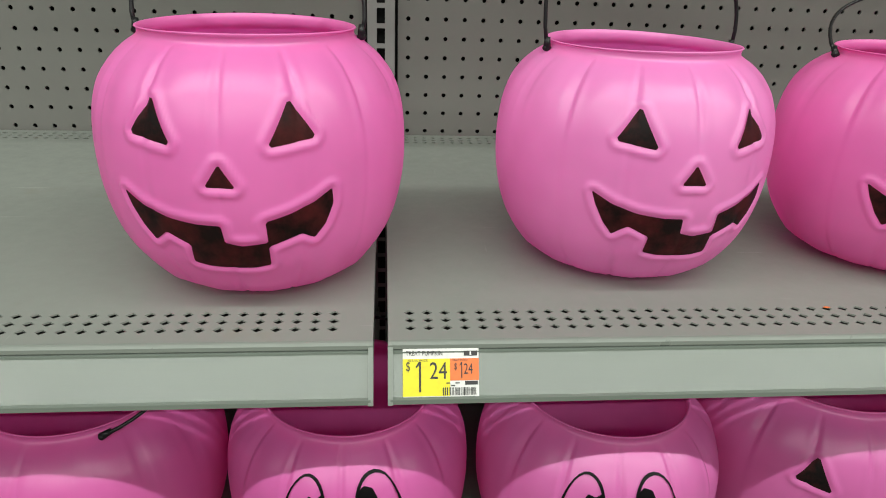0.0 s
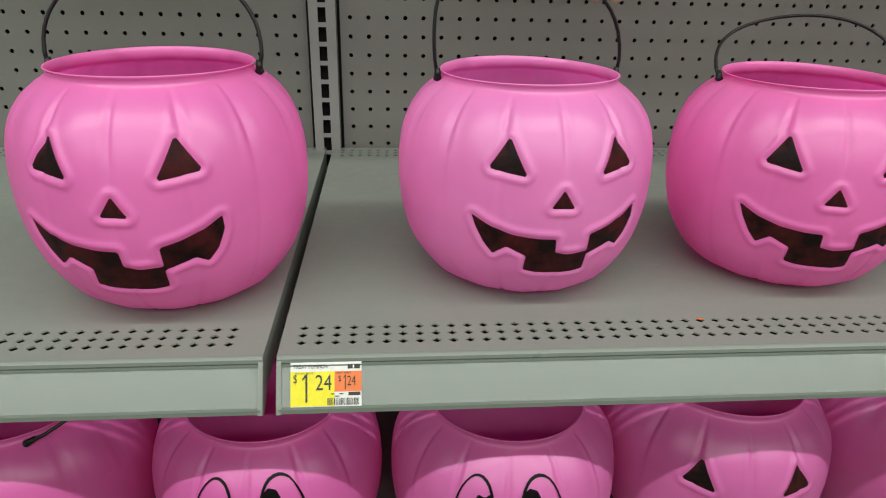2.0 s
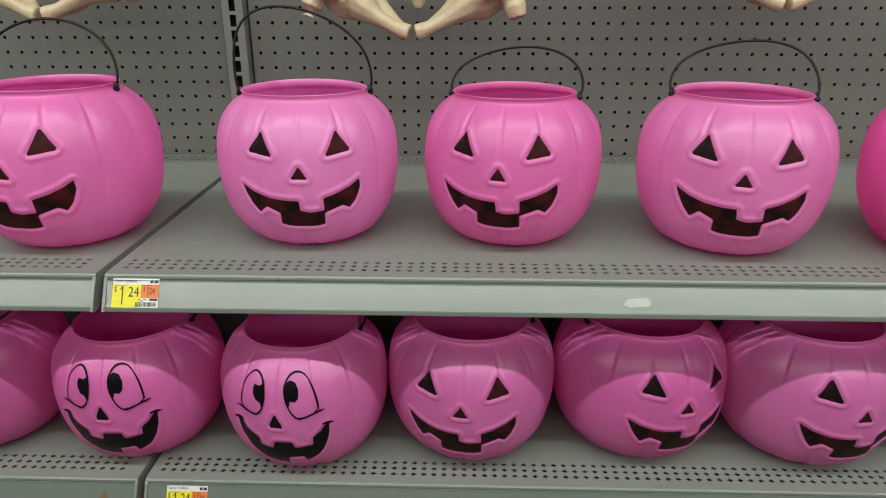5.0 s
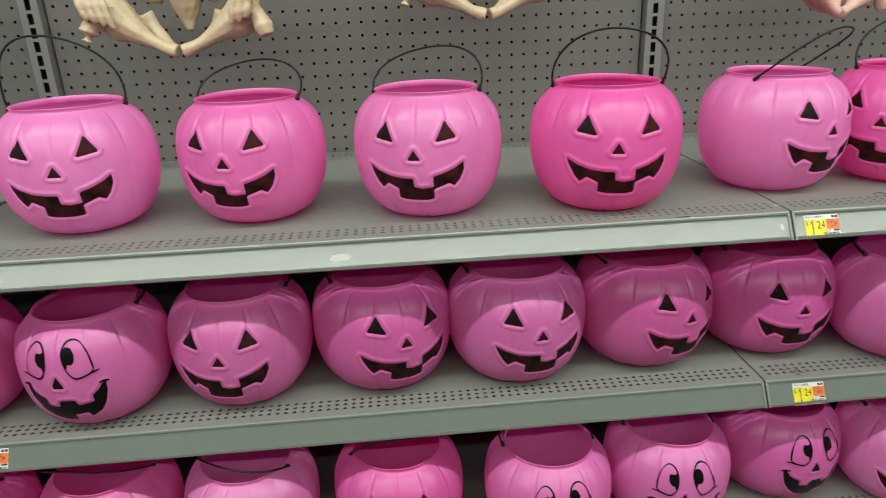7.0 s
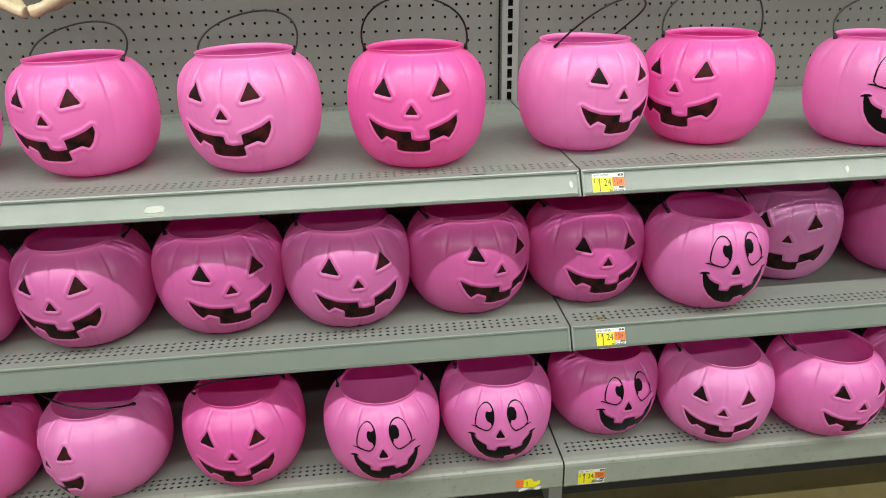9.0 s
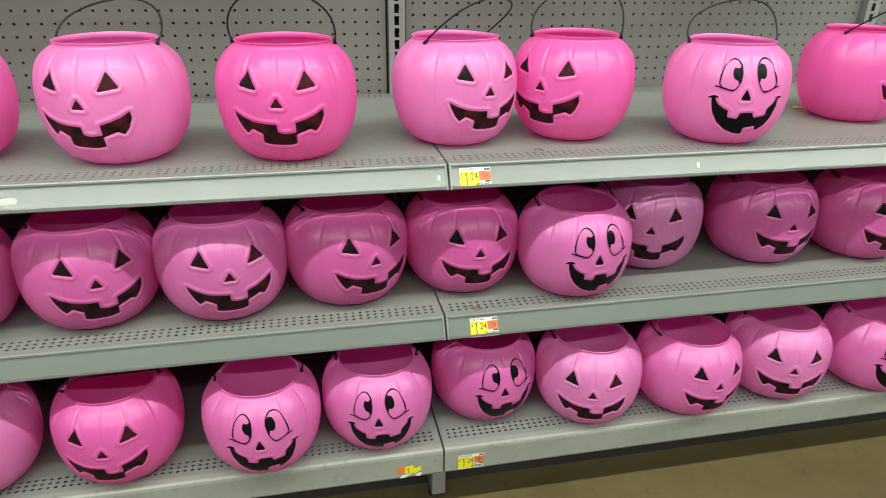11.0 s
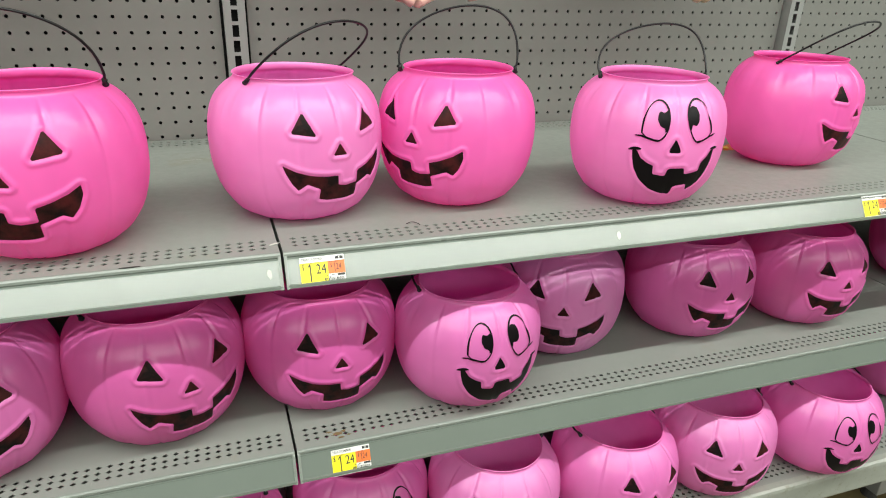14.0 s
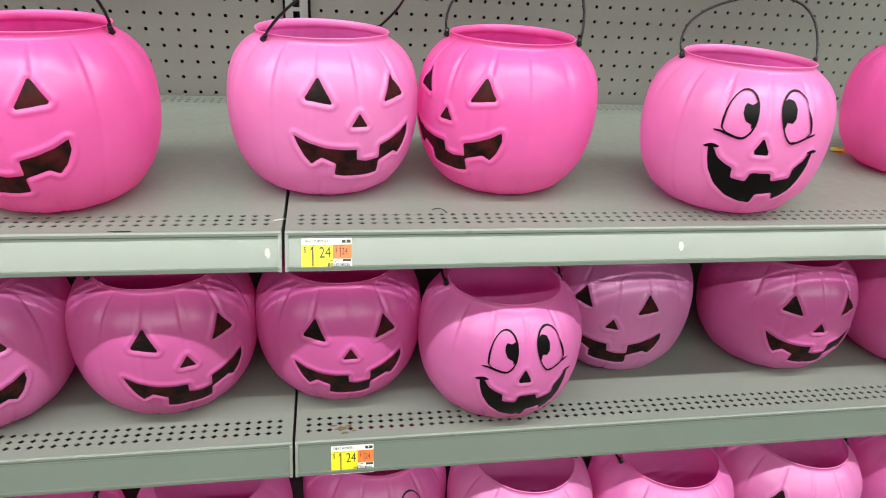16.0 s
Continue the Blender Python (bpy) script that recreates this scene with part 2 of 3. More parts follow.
def shelf(x0, x1, top, row):
    deck = row == 2
    label = ("worn grey metal base shelf with perforated front edge" if deck else "grey enamelled metal shelf with perforated edges and price channel")
    ob = thing("shelf", pose(x0, 0, top), label, "shelf", "gondola shelves")
    w = x1 - x0
    front = perforated(0, w, 0.018, 0.064, (0.0335, 0.0442, 0.0550), 0)
    rear = perforated(0, w, 0.520, 0.574, (0.534, 0.5465, 0.559), 0)
    mid = ([(0, 0.064, 0), (w, 0.064, 0), (w, 0.520, 0), (0, 0.520, 0)], [(0, 1, 2, 3)])
    part("plate", welded(mesh_of("plate", *join(front, mid, rear), SHELF)), ob)
    # Tray under the plate, with shade put into its dark colour.
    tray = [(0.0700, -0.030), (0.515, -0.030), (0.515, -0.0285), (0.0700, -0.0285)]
    part("underside", mesh_of("underside", *extrude_x(tray, 0.0005, w - 0.0005), TRAY), ob, "underside coloured dark as if in shade")
    for xa in (0, w - 0.0012):
        flange = box("side_flange", (xa, 0.0185, -0.0295), (xa + 0.0012, 0.573, -0.0004), SHELF)
        part("side_flange", flange, ob)
    if deck:
        face = [(0.0185, 0.0), (0.006, -0.0005), (0.0015, -0.003), (0.0, -0.008), (-0.001, -0.052), (0.001, -0.056), (0.012, -0.057), (0.012, -0.054), (0.004, -0.050), (0.0045, -0.009), (0.010, -0.005), (0.0185, -0.004)]
        part("front_lip", mesh_of("front_lip", *extrude_x(face, 0.0, w), DECK_LIP), ob, "scuffed and stained front lip")
    else:
        edge = [(0.0185, 0.0), (0.0160, -0.0006), (0.0146, -0.0022), (0.0144, -0.0050), (0.0156, -0.0062), (0.0170, -0.0300), (0.0182, -0.0300), (0.0185, -0.0050)]
        part("front_edge", mesh_of("front_edge", *extrude_x(edge, 0.0, w), LIP), ob)
        strip = [(0.0150, -0.0064), (0.0132, -0.0066), (0.0128, -0.0080), (-0.0012, -0.0325), (-0.0036, -0.0330), (-0.0042, -0.0362), (-0.0020, -0.0380), (0.0040, -0.0372), (0.0060, -0.0330), (0.0180, -0.0100)]
        part("price_channel", mesh_of("price_channel", *extrude_x(strip, 0.0015, w - 0.0015), CHANNEL), ob, "glossy grey-green price channel")
        for xa in (-0.0002, w - 0.0032):
            cap = [(0.0165, -0.0010), (0.0125, -0.0060), (-0.0030, -0.0325), (-0.0048, -0.0365), (-0.0020, -0.0388), (0.0080, -0.0385), (0.0190, -0.0300), (0.0190, -0.0015)]
            part("end_cap", mesh_of("end_cap", *extrude_x(cap, xa, xa + 0.0034), LIP), ob)
    return ob


for row, top in enumerate(TOPS):
    for k in range(4):
        shelf(JOINTS[k] + GAPS[k], JOINTS[k + 1] - (0.0055 if k == 0 else GAPS[k + 1]), top, row)


def pegboard(k):
    """One back panel with round holes on an inch grid in its upper part."""
    x0, x1 = JOINTS[k] + 0.021, JOINTS[k + 1] - 0.0245
    pitch, r = 0.0254, 0.0031
    first = JOINTS[k] + (0.038 if k > 1 else 0.035)
    xs = [first + (i - 0.5) * pitch for i in range(47)]
    z_low = (0.9065 if k > 1 else 0.8925) - 6.5 * pitch
    zs = [z_low + i * pitch for i in range(22)]
    verts, faces = [], []

    def quad(a, b, c, d):
        n = len(verts)
        verts.extend([(a, BACK, b), (c, BACK, b), (c, BACK, d), (a, BACK, d)])
        faces.append((n, n + 1, n + 2, n + 3))

    quad(x0, 0.06, x1, zs[0])
    quad(x0, zs[-1], x1, 2.1)
    quad(x0, zs[0], xs[0], zs[-1])
    quad(xs[-1], zs[0], x1, zs[-1])
    ring = [(math.cos(a), math.sin(a)) for a in [math.pi / 4 * (i + 0.5) - math.pi for i in range(8)]]
    for xa, xb in zip(xs, xs[1:]):
        for za, zb in zip(zs, zs[1:]):
            xc, zc = (xa + xb) / 2, (za + zb) / 2
            n = len(verts)
            verts.extend([(xa, BACK, za), (xb, BACK, za), (xb, BACK, zb), (xa, BACK, zb)])
            verts.extend([(xc + r * c, BACK, zc + r * s) for c, s in ring])
            verts.extend([(xc + r * c, BACK + 0.003, zc + r * s) for c, s in ring])
            h = n + 4
            faces.extend([(n, n + 1, h + 2, h + 1), (n + 1, n + 2, h + 4, h + 3), (n + 2, n + 3, h + 6, h + 5), (n + 3, n, h, h + 7)])
            faces.extend([(n, h + 1, h), (n + 1, h + 3, h + 2), (n + 2, h + 5, h + 4), (n + 3, h + 7, h + 6)])
            faces.extend([(h + i, h + (i + 1) % 8, h + 8 + (i + 1) % 8, h + 8 + i) for i in range(8)])
    ob = new("pegboard_panel", welded(mesh_of("pegboard_panel", verts, faces, PEG)))
    tagged(ob, "grey metal pegboard panel with rows of round holes", "pegboard", "back panels", "structure")
    # Added black sheet: the shade seen through the holes is its colour.
    back = part("backing", box("backing", (x0 - 0.02, BACK + 0.012, 0.06), (x1 + 0.02, BACK + 0.018, 2.1), SHADE_BLACK), ob)
    back["label"] = "black sheet standing in for shade behind the holes"
    for xa, xb in ((x0, x0 + 0.0012), (x1 - 0.0012, x1)):
        part("fold", box("fold", (xa, BACK + 0.0005, 0.06), (xb, BACK + 0.012, 2.1), PEG), ob)


for k in range(4):
    pegboard(k)


def upright(x):
    """A slotted post: one column of slots, an inch apart."""
    ob = thing("upright_post", pose(x, 0.560, 0), "grey slotted steel upright post between pegboard panels", "shelf upright", "uprights")
    x0, x1, s0, s1 = -0.0195, 0.0165, -0.0072, 0.0036
    verts, faces = [], []

    def quad(a, b, c, d):
        n = len(verts)
        verts.extend([(a, 0, b), (c, 0, b), (c, 0, d), (a, 0, d)])
        faces.append((n, n + 1, n + 2, n + 3))

    quad(x0, 0.06, s0, 2.1)
    quad(s1, 0.06, x1, 2.1)
    z = 0.06
    for i in range(80):
        a = 0.0745 + 0.0254 * i
        quad(s0, z, s1, a)
        z = a + 0.0192
        for (xa, xb) in ((s0, s0), (s1, s1)):
            n = len(verts)
            verts.extend([(xa, 0, a), (xa, 0.002, a), (xa, 0.002, z), (xa, 0, z)])
            faces.append((n, n + 1, n + 2, n + 3))
    quad(s0, z, s1, 2.1)
    for xa in (x0, x1):
        n = len(verts)
        verts.extend([(xa, 0, 0.06), (xa, 0.03, 0.06), (xa, 0.03, 2.1), (xa, 0, 2.1)])
        faces.append((n, n + 1, n + 2, n + 3))
    part("slotted_face", mesh_of("slotted_face", verts, faces, STEEL), ob)
    # Added black sheet inside the post, coloured as the shade in its slots.
    part("core", box("core", (x0 + 0.001, 0.022, 0.06), (x1 - 0.001, 0.029, 2.1), SHADE_BLACK), ob, "black sheet standing in for shade inside the post")
    leg = box("leg", (-0.014, -0.515, 0.018), (0.014, -0.462, 0.114), STEEL, 0.002)
    part("leg", leg, ob)
    foot = bmesh.new()
    bmesh.ops.create_cone(foot, cap_ends=True, segments=16, radius1=0.017, radius2=0.012, depth=0.020, matrix=Matrix.Translation((0, -0.490, 0.010)))
    part("levelling_foot", bm_mesh("levelling_foot", foot, KICK), ob)
    part("base", box("base", (x0, -0.029, 0.0), (x1, 0.03, 0.0598), STEEL), ob)


for x in JOINTS:
    upright(x)

tagged(new("kick_plate", box("kick_plate", (JOINTS[0], 0.100, 0.0), (JOINTS[-1], 0.112, 0.110), KICK)), "dark kick plate set back under the base shelf", "kick plate", "", "structure")

# ---------------------------------------------------------------- the shell of the store
tagged(new("floor", box("floor", (-9, -10, -0.1), (11, 3, 0), CONCRETE)), "sealed tan concrete floor with darker stains", "floor", "", "structure")
tagged(new("ceiling", box("ceiling", (-9, -10, CEILING), (11, 3, CEILING + 0.1), TILE)), "plain white ceiling of the store", "ceiling", "", "structure")
for nm, lo, hi in (("wall_north", (-9, 3, 0), (11, 3.1, CEILING)), ("wall_south", (-9, -10.1, 0), (11, -10, CEILING)),
                   ("wall_west", (-9.1, -10, 0), (-9, 3, CEILING)), ("wall_east", (11, -10, 0), (11.1, 3, CEILING))):
    tagged(new(nm, box(nm, lo, hi, WALL)), "plain light grey store wall", "wall", "", "structure")
# Unseen dark panel, added to keep fill and bounced light off the shelves.
tagged(new("bounce_blocker", box("bounce_blocker", (-8, -2.75, 0), (10, -2.65, 1.9), KICK)), "unseen dark panel added across the aisle to cut bounced light", "wall", "", "structure")

# ---------------------------------------------------------------- the pumpkin pails
RADIUS = 0.1085
PROFILE_Z = (0.0, 0.0018, 0.0065, 0.016, 0.040, 0.070, 0.100, 0.125, 0.144, 0.157, 0.165, 0.1695, 0.1720, 0.1740, 0.1780)
PROFILE_R = (0.050, 0.0590, 0.0705, 0.0830, 0.0985, 0.1067, 0.1087, 0.1065, 0.1005, 0.0920, 0.0838, 0.0772, 0.0738, 0.0728, 0.0734)


def smooth_profile():
    """Radius at each height: a rounded curve through the profile's points."""
    p = np.column_stack([PROFILE_Z, PROFILE_R])
    p = np.vstack([2 * p[0] - p[1], p, 2 * p[-1] - p[-2]])
    out = []
    for a, b, c, d in zip(p, p[1:], p[2:], p[3:]):
        for t in np.linspace(0, 1, 24, endpoint=False):
            out.append(0.5 * (2 * b + (c - a) * t + (2 * a - 5 * b + 4 * c - d) * t * t + (3 * b - a - 3 * c + d) * t ** 3))
    out.append(p[-2])
    out = np.array(out)
    return np.maximum.accumulate(out[:, 0]), out[:, 1]


CURVE_Z, CURVE_R = smooth_profile()


def eased(poly, cut=0.16):
    """The outline with each corner cut short."""
    out = []
    for a, b in zip(poly, poly[1:] + poly[:1]):
        out.append((a[0] + cut * (b[0] - a[0]), a[1] + cut * (b[1] - a[1])))
        out.append((b[0] + cut * (a[0] - b[0]), b[1] + cut * (a[1] - b[1])))
    return out


# Outlines in millimetres: along the girth from the middle of the face, and up from the base.
EYE = [(-43.5, 146), (-58, 123), (-28, 118.5)]
CARVED = [EYE, [(-u, v) for u, v in EYE][::-1], [(-0.5, 109), (-9.5, 95), (8.5, 94.5)],
          [(-69, 86), (-54, 78), (-36, 72.5), (-17, 70), (-3, 69.5), (-2, 57.5), (9, 55), (25, 57), (24, 72), (38, 76), (54, 82.5), (66, 90), (67, 80),
           (62, 66), (55, 57), (46, 61.5), (25, 54), (26, 39.5), (15, 37.5), (0, 37.5), (-16, 38.5), (-26.5, 41), (-25, 54.5), (-41, 62), (-52, 54), (-59, 63), (-65.5, 76)]]
CARVED = [eased(p, 0.08) for p in CARVED]
LEFT_EYE = [(-46, 112), (-46.5, 125), (-45, 137), (-41, 148), (-34, 155.5), (-26, 157), (-18.5, 153), (-14, 145), (-12, 132), (-13.5, 120), (-18, 110.5), (-25, 105)]
RIGHT_EYE = [(51, 112), (50, 127), (46.5, 142), (41, 154), (32, 159), (22, 158), (15.5, 152), (12, 142), (13, 131), (16, 121), (20.5, 111), (28, 103.5)]
LEFT_PUPIL = [(-26, 143.5), (-20, 142), (-14, 146), (-12, 132), (-13.5, 120), (-17, 117), (-17.5, 122), (-24, 125), (-28, 133), (-28, 140)]
RIGHT_PUPIL = [(12.5, 146), (19, 151), (26, 149), (29.5, 141), (29, 131), (25, 126), (19, 127.5), (18, 121), (16, 121), (13, 131)]
GRIN = [(-55, 92), (-50, 92.5), (-43, 81), (-34, 75), (-25.5, 71.5), (-25, 59.5), (-8, 57), (-5, 68), (17, 69), (20, 59.5), (42, 63), (42, 75), (51, 82), (57, 91), (62, 93),
        (61.5, 77), (57, 59), (49, 44), (33, 34.5), (29, 44.5), (9, 41.5), (8, 28.5), (-6, 29.5), (-26, 36.5), (-41.5, 49.5), (-50.5, 65.5), (-54, 81)]
COMIC = [eased(p, 0.12) for p in ([(-1, 109), (-8, 94), (-7, 90), (7, 90), (7, 94)], GRIN, LEFT_PUPIL, RIGHT_PUPIL)]
COMIC_RINGS = [eased(LEFT_EYE, 0.25), eased(RIGHT_EYE, 0.25)]
COMIC_TICKS = [[(-60, 91.5), (-52, 94), (-44, 93.5)], [(53, 93.5), (59, 94.5), (67, 94)], [(-54, 111.5), (-46, 111), (-36, 108), (-25, 105)], [(58, 114), (51, 112), (40, 108), (28, 103.5)]]


def signed_distance(u, v, poly):
    """Distance to the outline, negative inside it; u and v are arrays."""
    best = np.full(u.shape, 1e9)
    inside = np.zeros(u.shape, bool)
    for (ax, ay), (bx, by) in zip(poly, poly[1:] + poly[:1]):
        dx, dy = bx - ax, by - ay
        h = np.clip(((u - ax) * dx + (v - ay) * dy) / (dx * dx + dy * dy + 1e-9), 0, 1)
        best = np.minimum(best, np.hypot(u - ax - h * dx, v - ay - h * dy))
        if dy:
            cross = ((ay > v) != (by > v)) & (u < dx * (v - ay) / dy + ax)
            inside ^= cross
    return np.where(inside, -best, best)


RIBS = 14


def girth(theta, z):
    """Radius of the ribbed wall, without the face."""
    r = np.interp(z, CURVE_Z, CURVE_R)
    d = np.abs((theta * RIBS / (2 * math.pi) + 0.5) % 1.0 - 0.5) * 2 * math.pi / RIBS * RADIUS
    swell = np.exp(-((z - 0.150) / 0.022) ** 2) * 1.0 + np.exp(-((z - 0.010) / 0.020) ** 2) * 0.8 + 0.22
    swell = swell * np.clip((0.1715 - z) / 0.003, 0, 1)
    crease = -0.0017 * np.exp(-(d / 0.0022) ** 2) + 0.0007 * np.exp(-((d - 0.0055) / 0.003) ** 2) + 0.0009 * np.cos(d / RADIUS * RIBS)* -1.0
    notch = np.exp(-((np.abs(theta) - 0.13) / 0.022) ** 2) * np.clip((0.007 - z) / 0.004, 0, 1)
    return r + swell * crease * 0.9 - 0.006 * notch


def relief(theta, z, cuts, rings, ridge):
    u, v = theta * RADIUS * 1000 * 107 / 108.5, z * 1000
    out = np.zeros(u.shape)
    d = np.full(u.shape, 1e9)
    for poly in cuts:
        d = np.minimum(d, signed_distance(u, v, poly))
    for poly in rings:
        e = signed_distance(u, v, poly)
        out += 0.0006 * np.clip((0.5 - e) / 2.0, 0, 1) + 0.0005 * np.exp(-((e - 2.6) / 1.4) ** 2)
    out += np.where(d < 0, -0.0009 * np.clip(-d / 1.6, 0, 1), ridge * np.exp(-((d - 4.0) / 2.2) ** 2))
    return out


def pail_mesh(name, cuts, rings, ridge):
    front = np.radians(np.arange(-52, 52.01, 1.0))
    side_a = np.radians(np.linspace(-180, -52, 46)[:-1])
    side_b = np.radians(np.linspace(52, 180, 46)[1:-1])
    th = np.concatenate([side_a, front, side_b])
    zs = np.concatenate([[0.0, 0.0008, 0.002, 0.0045, 0.008, 0.013, 0.019], np.arange(0.025, 0.1655, 0.00205), [0.1668, 0.1680, 0.1692, 0.1704, 0.1716, 0.1728, 0.1740, 0.1755, 0.1772]])
    n = len(th)
    verts, faces = [], []
    T, Z = np.meshgrid(th, zs)
    R = girth(T, Z) + relief(T, Z, cuts, rings, ridge)
    wob = 0.0006 * np.sin(2 * T + 0.6) + 0.0004 * np.sin(3 * T)
    R = R + wob
    verts += list(zip((R * np.sin(T)).ravel(), (-R * np.cos(T)).ravel(), Z.ravel()))
    rows = len(zs)
    lift = 0.0007 * np.sin(2 * th + 1.1)
    inner = [(0.1779, 0.0744), (0.1785, 0.0740), (0.1786, 0.0732), (0.1780, 0.0724), (0.1755, 0.0717), (0.1715, 0.0718), (0.1690, 0.0745), (0.1670, 0.0772)]
    for z, r in inner:
        up = lift if z > 0.1745 else 0 * lift
        rr = r + (0.0006 * np.sin(2 * th + 0.6) + 0.0004 * np.sin(3 * th))
        if 0.01 < z < 0.172:
            rr = rr + (girth(th, np.full(n, z)) - np.interp(z, CURVE_Z, CURVE_R)) * 0.8
        verts += list(zip(rr * np.sin(th), -rr * np.cos(th), z + up))
    rows += len(inner)
    for i in range(rows - 1):
        for j in range(n):
            k = (j + 1) % n
            faces.append((i * n + j, i * n + k, (i + 1) * n + k, (i + 1) * n + j))
    faces.append(tuple(range(n - 1, -1, -1)))
    return mesh_of(name, verts, faces, PINK, True)


def on_wall(u, v, proud):
    theta = u / (107.0)
    z = v / 1000
    r = float(girth(np.array(theta), np.array(z))) + proud + 0.0006 * math.sin(2 * theta + 0.6) + 0.0004 * math.sin(3 * theta)
    return (r * math.sin(theta), -r * math.cos(theta), z)


def paint_mesh(name, poly, proud=0.00035, mat=PAINT):
    """A painted area laid on the curved wall."""
    bm = bmesh.new()
    bm.faces.new([bm.verts.new((u, v, 0)) for u, v in poly])
    bmesh.ops.triangulate(bm, faces=bm.faces[:])
    for axis, step, lo, hi in ((0, 4.0, -72, 72), (1, 4.0, 24, 164)):
        at = lo
        while at < hi:
            co, no = ((at, 0, 0), (1, 0, 0)) if axis == 0 else ((0, at, 0), (0, 1, 0))
            bmesh.ops.bisect_plane(bm, geom=bm.verts[:] + bm.edges[:] + bm.faces[:], plane_co=co, plane_no=no, dist=0.001)
            at += step
    for vert in bm.verts:
        vert.co = on_wall(vert.co.x, vert.co.y, proud)
    bmesh.ops.recalc_face_normals(bm, faces=bm.faces[:])
    return bm_mesh(name, bm, mat, True)


def stroke_mesh(name, lines, width, proud=0.0016):
    """Painted lines on the curved wall; closed ones are given with their first point again at the end."""
    verts, faces = [], []
    for line in lines:
        fine = []
        for a, b in zip(line, line[1:]):
            steps = max(1, int(math.hypot(b[0] - a[0], b[1] - a[1]) / 3))
            fine += [(a[0] + (b[0] - a[0]) * i / steps, a[1] + (b[1] - a[1]) * i / steps) for i in range(steps)]
        fine.append(line[-1])
        shut = line[0] == line[-1]
        k0 = len(verts)
        for i, (u, v) in enumerate(fine):
            pa = fine[i - 1] if i else (fine[-2] if shut else fine[0])
            pb = fine[i + 1] if i + 1 < len(fine) else (fine[1] if shut else fine[-1])
            dx, dy = pb[0] - pa[0], pb[1] - pa[1]
            n = math.hypot(dx, dy) or 1
            taper = 1.0 if shut else (0.45 if i in (0, len(fine) - 1) else 1.0)
            w = width * taper * (1.0 + 0.25 * math.sin(i * 0.5)) / 2
            verts.append(on_wall(u - dy / n * w, v + dx / n * w, proud))
            verts.append(on_wall(u + dy / n * w, v - dx / n * w, proud))
        faces += [(k0 + 2 * i, k0 + 2 * i + 1, k0 + 2 * i + 3, k0 + 2 * i + 2) for i in range(len(fine) - 1)]
    return mesh_of(name, verts, faces, GLOSS_BLACK, True)


CLIP_R, CLIP_Z = 0.0775, 0.1718


def handle_mesh(skew, height):
    """The bail: a thin plastic bow between the two clips, standing upright; its feet lie on the local x axis."""
    pts = []
    for i in range(33):
        s = math.pi * i / 32
        bow = math.sin(s)
        x = -CLIP_R * math.cos(s) * (1 + 0.10 * bow ** 0.5) + skew * bow ** 2
        pts.append((x, 0.004 * math.sin(2 * s) * bow, height * bow ** 0.8))
    return mesh_of("handle", *tube(pts, 0.00155, 8), WIRE, True)


def knob_mesh():
    bm = bmesh.new()
    bmesh.ops.create_uvsphere(bm, u_segments=10, v_segments=8, radius=0.0029, matrix=Matrix.Diagonal((1.25, 1, 0.9, 1)))
    bmesh.ops.create_cone(bm, cap_ends=True, segments=10, radius1=0.0030, radius2=0.0022, depth=0.008, matrix=Matrix.Translation((0, 0, 0.004)))
    return bm_mesh("knob", bm, WIRE, True)


CARVED_BODY = pail_mesh("carved_body", CARVED, [], 0.0017)
COMIC_BODY = pail_mesh("comic_body", COMIC[:2], COMIC_RINGS, 0.0012)
CARVED_PAINT = [("eye", paint_mesh("eye", CARVED[0])), ("eye", paint_mesh("eye", CARVED[1])), ("nose", paint_mesh("nose", CARVED[2])), ("mouth", paint_mesh("mouth", CARVED[3]))]
COMIC_PAINT = [("nose", paint_mesh("nose", COMIC[0], mat=GLOSS_BLACK)), ("mouth", paint_mesh("mouth", COMIC[1], mat=GLOSS_BLACK)),
               ("pupil", paint_mesh("pupil", COMIC[2], 0.0012, GLOSS_BLACK)), ("pupil", paint_mesh("pupil", COMIC[3], 0.0012, GLOSS_BLACK)),
               ("eye_outline", stroke_mesh("eye_outline", [COMIC_RINGS[0] + COMIC_RINGS[0][:1], COMIC_TICKS[2]], 2.0)),
               ("eye_outline", stroke_mesh("eye_outline", [COMIC_RINGS[1] + COMIC_RINGS[1][:1], COMIC_TICKS[3]], 2.0)),
               ("smile_line", stroke_mesh("smile_line", COMIC_TICKS[:1], 3.2)), ("smile_line", stroke_mesh("smile_line", COMIC_TICKS[1:2], 2.8))]
HANDLES = {}
KNOB = knob_mesh()
PALE, SOFT, MID, HOT = (0.925, 0.308, 0.690), (0.915, 0.240, 0.628), (0.915, 0.192, 0.578), (0.925, 0.168, 0.558)
SHADES = {"pale": PALE, "soft": SOFT, "mid": MID, "hot": HOT}
WORDS = {"pale": "pale pink", "soft": "soft pink", "mid": "bright pink", "hot": "hot pink"}


